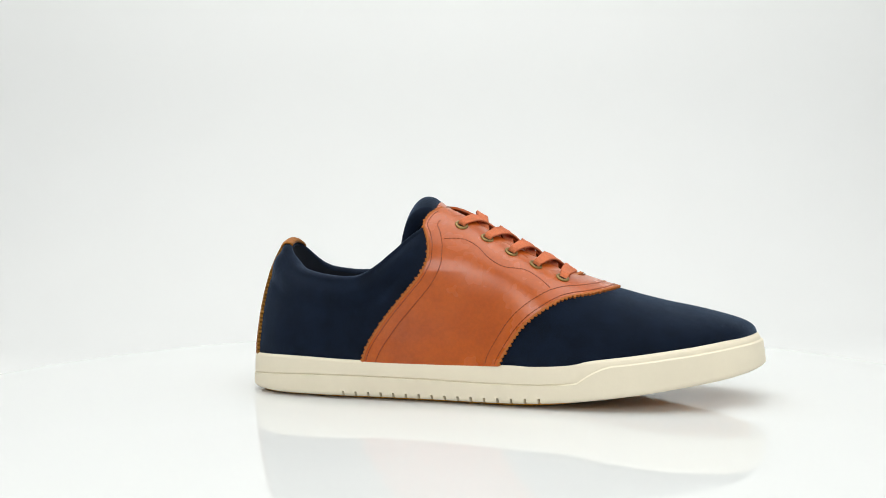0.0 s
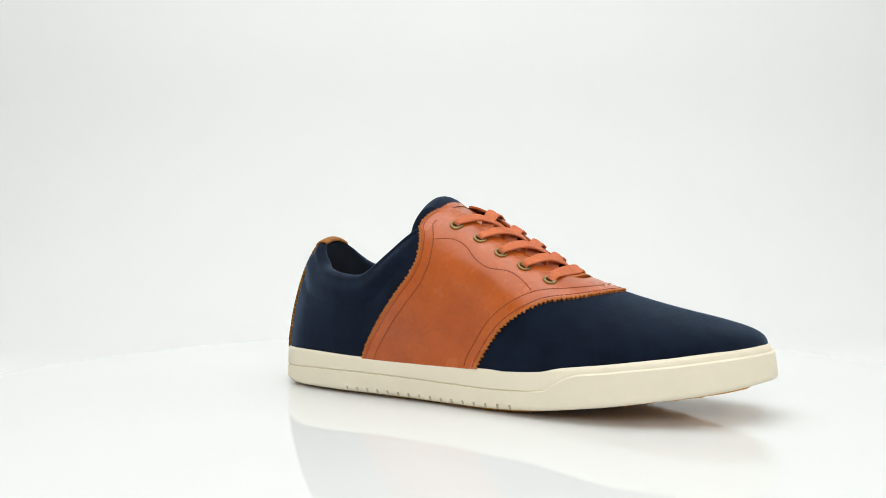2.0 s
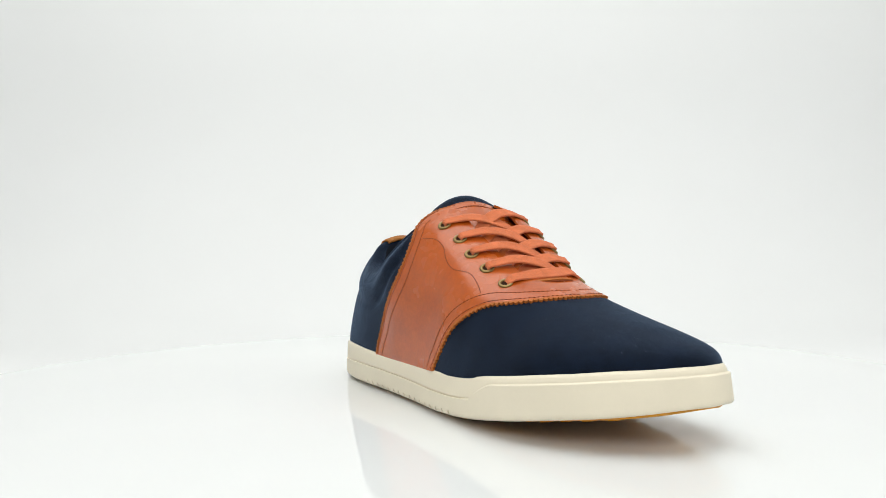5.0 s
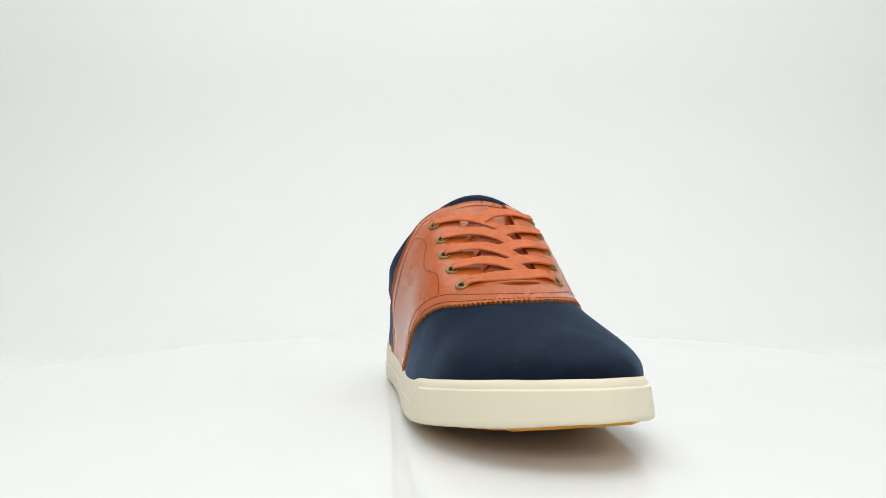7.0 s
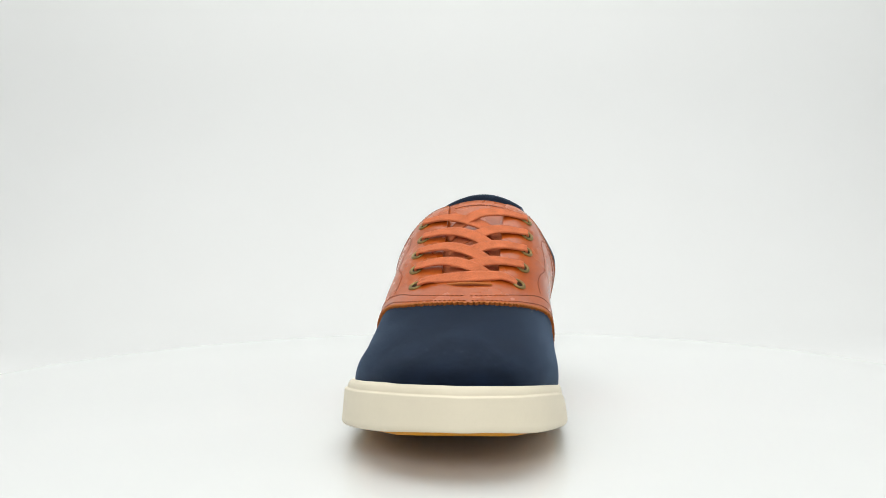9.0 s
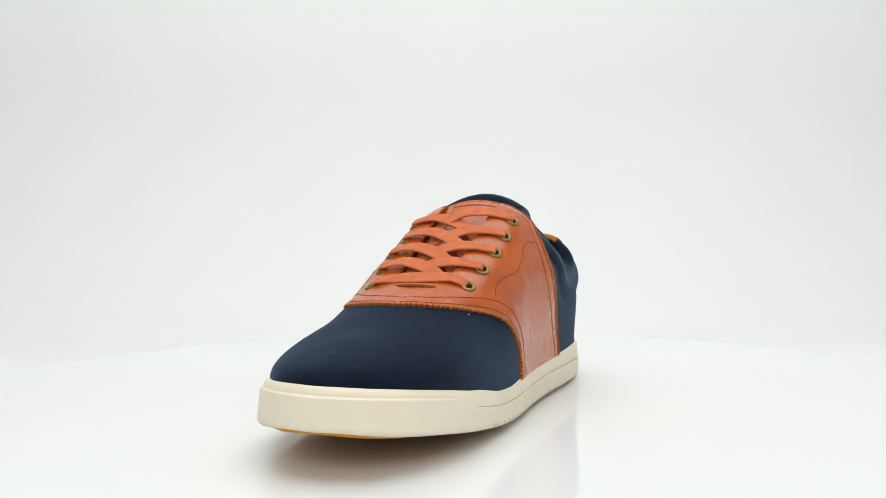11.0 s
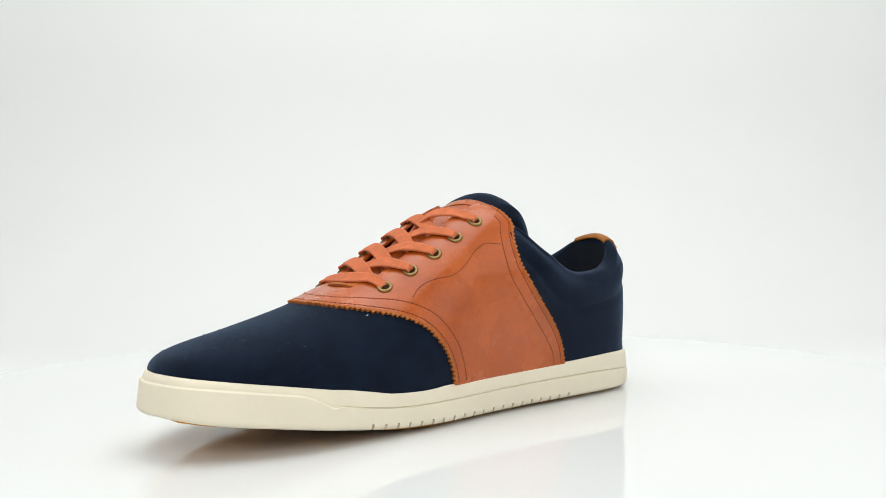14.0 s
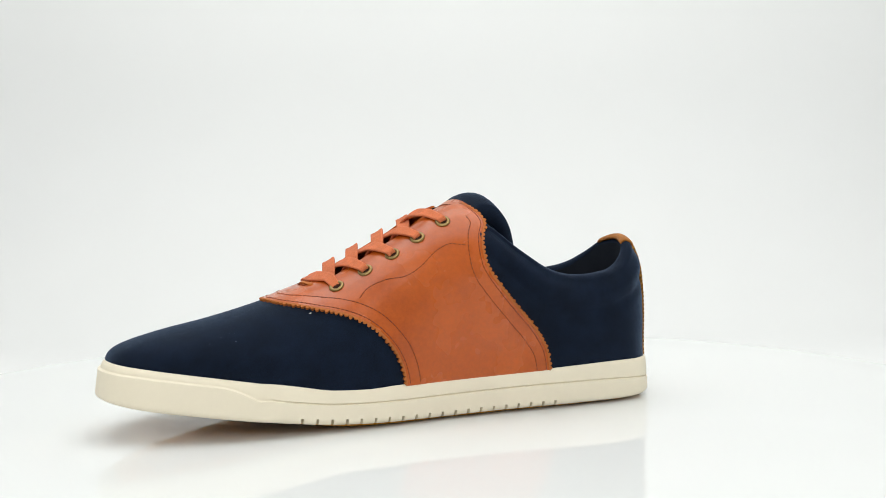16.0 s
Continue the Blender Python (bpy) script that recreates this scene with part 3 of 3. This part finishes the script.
def build_heel_tab():
    """The leather strip up the heel, folded over the collar."""
    per = 1 / np.linalg.norm(np.roll(RING, -1, 0) - RING, axis=1).sum()
    ks = np.linspace(-1, 1, 15)
    pm = top_phi(U_HEEL)
    wide = lambda k, ph: U_HEEL + k * per * ((.0262 if k < 0 else .0180) + (-.0078 if k < 0 else .0030) * (ph / pm) ** 2)
    grid, low = [], []
    for k in ks:
        ph = np.linspace(0, top_phi(wide(k, pm)), 40)
        g = shell(wide(k, ph), ph, np.full(40, .0013))
        l = shell(wide(k, ph), ph, np.full(40, .0002))
        u = wide(k, ph[-1])
        b, n = ring_at(u)
        inw = np.array([*(-n), 0.])
        e = shell(u, ph[-1])
        arc = [e + inw * (.0032 - .0044 * math.cos(a)) + np.array([0, 0, .0004 + (.0040 + .0012 * (1 - k * k)) * math.sin(a)]) for a in np.linspace(.1, 2.5, 10)]
        arl = [e + inw * (.0032 - .0033 * math.cos(a)) + np.array([0, 0, .0004 + (.0029 + .0012 * (1 - k * k)) * math.sin(a)]) for a in np.linspace(.1, 2.5, 10)]
        tail = [arc[-1] + np.array([0, 0, -.0004 * i]) for i in range(1, 3)]
        tal = [arl[-1] + np.array([0, 0, -.0004 * i]) for i in range(1, 3)]
        grid.append(np.concatenate([g, arc, tail])), low.append(np.concatenate([l, arl, tal]))
    tab = sheet("heel_tab", np.array(grid), np.array(low), HEEL_TAB, shoe, "golden-brown leather heel strip folded over the collar")
    for k in (-1, 1):
        end = top_phi(wide(k, pm))
        ph = np.linspace(0.0, end, 80)
        uv = np.stack([wide(k, ph), ph], 1)
        pinked("pinked_edge", uv, tab, HEEL_EDGE, -test_sign(uv, (U_HEEL, pm * .4)), thick=.0015)
        stitches("stitching", shifted(uv, .0022 * test_sign(uv, (U_HEEL, pm * .4))), tab, lift=.0012)


groove_z = smooth_table([0, .02, .07, .1, .137, .16, .2, .23], [.0105, .0125, .0138, .0136, .0131, .0128, .0140, .0184])
NOTCHES = {False: np.linspace(.0712, .1868, 16), True: np.linspace(.0752, .2150, 20)}


def build_sole():
    """The cream cup sole with its ledge, toe bumper and notches, and the gum outsole below."""
    us = list(np.arange(NU) / NU)
    for inner in (False, True):
        for x in NOTCHES[inner]:
            us += [float(u_of_x(x + d, inner)) for d in (-.00072, -.00055, .00055, .00072)]
    us = np.array(sorted(set(us)))
    b, n = ring_at(us)
    x = b[:, 0]
    low, top = sole_low(x), sole_rim(x, b[:, 1])
    g = np.maximum(np.minimum(groove_z(x), top - .004), low + .0075)
    # the groove runs into the upper edge of the toe bumper, which climbs to just below the rim
    inner = b[:, 1] > 0
    start = np.where(inner, .220, .194)
    climb = np.clip((x - start) / .032, 0, 1)
    g = np.maximum(g, low + (1 - (1 - climb) ** 1.7) * (top - .0040 - low))
    fade = np.clip((start + .020 - x) / .02, 0, 1)
    ahead = np.clip((x - start - .004) / .010, 0, 1)
    notch_d = np.where(inner, np.min(np.abs(x[:, None] - NOTCHES[True]), axis=1), np.min(np.abs(x[:, None] - NOTCHES[False]), axis=1))
    cut = np.clip((.00072 - notch_d) / .00016, 0, 1)
    rows = []

    def row(d, z, step=.0004):
        lean = -.0022 * np.clip((z - low) / (top - low), 0, 1) * np.clip((x - .15) / .05, 0, 1)
        depth = .0055 * cut * np.clip((low + .0027 - z) / .0007, 0, 1)
        o = np.asarray(d) + step * ahead + lean - depth
        rows.append(np.stack([b[:, 0] + n[:, 0] * o, b[:, 1] + n[:, 1] * o, z], 1))
    row(-.0125, low + .0010)
    row(-.0095, low - .0002)
    row(-.0030, low - .0004)
    row(-.0014, low)
    row(-.0005, low + .0007)
    row(-.0002, low + .0014)
    row(0, low + .0020)
    row(0, low + .0027)
    for f in np.linspace(0, 1, 12)[1:]:
        row(0 * x, low + .0027 + (g - .0006 - low - .0027) * f)
    row(0 * x, g - .0003)
    row(-.0011 * fade, g, .0002)
    row(-.0011 * fade, g + .0002, -.0006)
    row(-.00045 * fade, g + .0005, -.0009)
    for f in np.linspace(0, 1, 10)[1:]:
        row(-.00045 * fade - .0005 * f * f, g + .0005 + (top - .0012 - g - .0005) * f, -.0009)
    row(-.0014, top - .0003, -.0008)
    row(-.0020, top, -.0008)
    row(-.0034, top - .0004, -.0004)
    row(-.0050, top - .004, 0)
    pts = np.array(rows).transpose(1, 0, 2)
    sole = mesh_ob("midsole", pts, grid_faces(len(us), len(rows), wrap=True), CREAM, shoe, "cream rubber cup sole with a notched lower edge and raised toe bumper")
    mod_angle(sole)
    # gum outsole
    xs = np.linspace(.008, LEN - .009, 90)
    grid = []
    for xx in xs:
        lo, hi = np.interp(xx, STN, OUT_OUT) + .0064, np.interp(xx, STN, OUT_IN) - .0064
        z = max(0.0, float(sole_low(xx)) - (.0024 if xx < .19 else .0024 - .0012 * min(1, (xx - .19) / .03)))
        grid.append([(xx, y, z + .0006 * (abs(2 * (y - lo) / (hi - lo) - 1) > .95)) for y in np.linspace(lo, hi, 24)])
    grid = np.array(grid)
    out = sheet("outsole", grid + (0, 0, .004), grid, TAN_RUBBER, shoe, "tan gum rubber outsole")
    # tread: short raised bars across the forefoot
    verts, faces = [], []
    for r, xx in enumerate(np.arange(.212, .276, .0052)):
        lo, hi = np.interp(xx, STN, OUT_OUT) + .015, np.interp(xx, STN, OUT_IN) - .015
        for k in range(int((hi - lo) / .0075)):
            y = lo + (k + .5 * (r % 2)) * .0075
            z = lambda q: max(0.0, float(sole_low(q)) - .0012) + .0002
            o = len(verts)
            for dx, dy in ((0, 0), (.0035, .002), (.0035, .0066), (0, .0046)):
                verts += [(xx + dx, y + dy, z(xx + dx)), (xx + dx, y + dy, z(xx + dx) - .0012)]
            faces += [(o, o + 2, o + 3, o + 1), (o + 2, o + 4, o + 5, o + 3), (o + 4, o + 6, o + 7, o + 5), (o + 6, o, o + 1, o + 7), (o + 1, o + 3, o + 5, o + 7)]
    tagged(mesh_ob("tread", verts, faces, TAN_RUBBER, out, smooth=False), kind="stuff")


def mod_angle(ob):
    """Sharp where faces meet steeply."""
    me = ob.data
    bm = bmesh.new()
    bm.from_mesh(me)
    for e in bm.edges:
        e.smooth = e.calc_face_angle(0) < radians(52)
    bm.to_mesh(me)
    bm.free()


def lathe(name, prof, mat, n=160, centre=(0, 0)):
    """A body turned about the vertical."""
    m = len(prof)
    v = [(centre[0] + r * math.cos(2 * math.pi * i / n), centre[1] + r * math.sin(2 * math.pi * i / n), z) for i in range(n) for r, z in prof]
    return mesh_ob(name, v, grid_faces(n, m, wrap=True), mat, offset=False)


# ---- the set ----
R_DISC = 0.325
table = new("turntable")
tagged(table, "round glossy white acrylic turntable under the shoe", "turntable")
platter = lathe("platter", [(0.0005, 0), (R_DISC, 0), (R_DISC, -.010), (R_DISC - .003, -.012), (.0005, -.012)], WHITE_DISC, 480)
pedestal = lathe("pedestal", [(.0005, -.012), (.11, -.012), (.11, -.0395), (.0005, -.0395)], WHITE_TABLE, 64)
for ob in (platter, pedestal):
    ob.parent = table
    mod_angle(ob)


def build_set():
    # sweep: table top that curves up into the back wall, one sheet of white cloth
    prof = [(-1.4, -.04), (.55, -.04)]
    r = .35
    for a in np.linspace(0, math.pi / 2, 14):
        prof.append((.55 + r * math.sin(a), -.04 + r * (1 - math.cos(a))))
    prof += [(.55 + r, z) for z in np.linspace(.35, 1.5, 6)]
    xs = np.linspace(-1.4, 1.4, 15)
    pts = np.array([[(x, y, z) for y, z in prof] for x in xs])
    back = np.array([[(x, y + .006 * min(1, max(0, (y - .55) / r)), z - .006 * (y < .55 + r - .001)) for y, z in prof] for x in xs])
    ob = sheet("backdrop", pts, back, WHITE_CLOTH, None, offset=False)
    tagged(ob, "seamless white cloth sweep behind the turntable", "backdrop", kind="structure")
    # the rest of the tent: two sides, the front behind the camera, and the roof
    for name, lo, hi, label in (("wall_west", (-1.412, -1.4, -.046), (-1.4, .912, 1.5), "white translucent tent side of stretched cloth"),
                                ("wall_east", (1.4, -1.4, -.046), (1.412, .912, 1.5), "white translucent tent side of stretched cloth"),
                                ("wall_south", (-1.412, -1.412, -.046), (1.412, -1.4, 1.5), "white cloth tent front behind the camera"),
                                ("ceiling", (-1.412, -1.412, 1.5), (1.412, .912, 1.512), "white cloth roof of the shooting tent")):
        v = [(x, y, z) for x in (lo[0], hi[0]) for y in (lo[1], hi[1]) for z in (lo[2], hi[2])]
        side = mesh_ob(name, v, [(0, 1, 3, 2), (4, 6, 7, 5), (0, 4, 5, 1), (2, 3, 7, 6), (0, 2, 6, 4), (1, 5, 7, 3)], WHITE_CLOTH, smooth=False, offset=False)
        tagged(side, label, "ceiling" if name == "ceiling" else "wall", kind="structure")


def build_lint():
    """Pale flecks of dust caught in the nap of the toe."""
    rng = random.Random(11)
    for i in range(70):
        u, phi = rng.choice([rng.uniform(.0, .15), rng.uniform(.85, 1.0)]), rng.uniform(.5, 1.5)
        p, a, b, n = frame_on(u, phi)
        if p[0] < .232:
            continue
        t = rng.uniform(0, 6.28)
        d = a * math.cos(t) + b * math.sin(t)
        w = np.cross(n, d)
        ln, wd = rng.uniform(.00015, .0005), rng.uniform(.00008, .00016)
        v = [p - d * ln, p + w * wd, p + d * ln, p - w * wd, p + n * .00025 - d * ln * .4, p + n * .00025 + d * ln * .4]
        mesh_ob("lint", v, [(0, 1, 4), (1, 2, 5), (1, 5, 4), (2, 3, 5), (3, 0, 4), (3, 4, 5)], LINT_BLUE, shoe)
    for x, z, side in ((.2070, .0572, True), (.0927, .0236, False)):
        p, a, b, n = frame_on(*on_shell(x, z, side))
        v = [p - a * .0009, p + b * .0003, p + a * .0009, p - b * .0003, p + n * .0007]
        mesh_ob("lint", v, [(0, 1, 4), (1, 2, 4), (2, 3, 4), (3, 0, 4)], LINT, shoe, "pale thread end")


build_set()
build_sole()
build_shell()
build_tongue()
build_saddle()
build_eyelets()
build_slit_end()
build_laces()
build_heel_tab()
build_lint()


def motions():
    """The turntable and the shoe on it turn together at an even rate."""
    for ob, start in ((shoe, HEADING), (table, 0.0)):
        walk(ob, [(t / 2, pose(0, 0, 0, 0, 0, start + TURN * t / 2)) for t in range(33)])


motions()
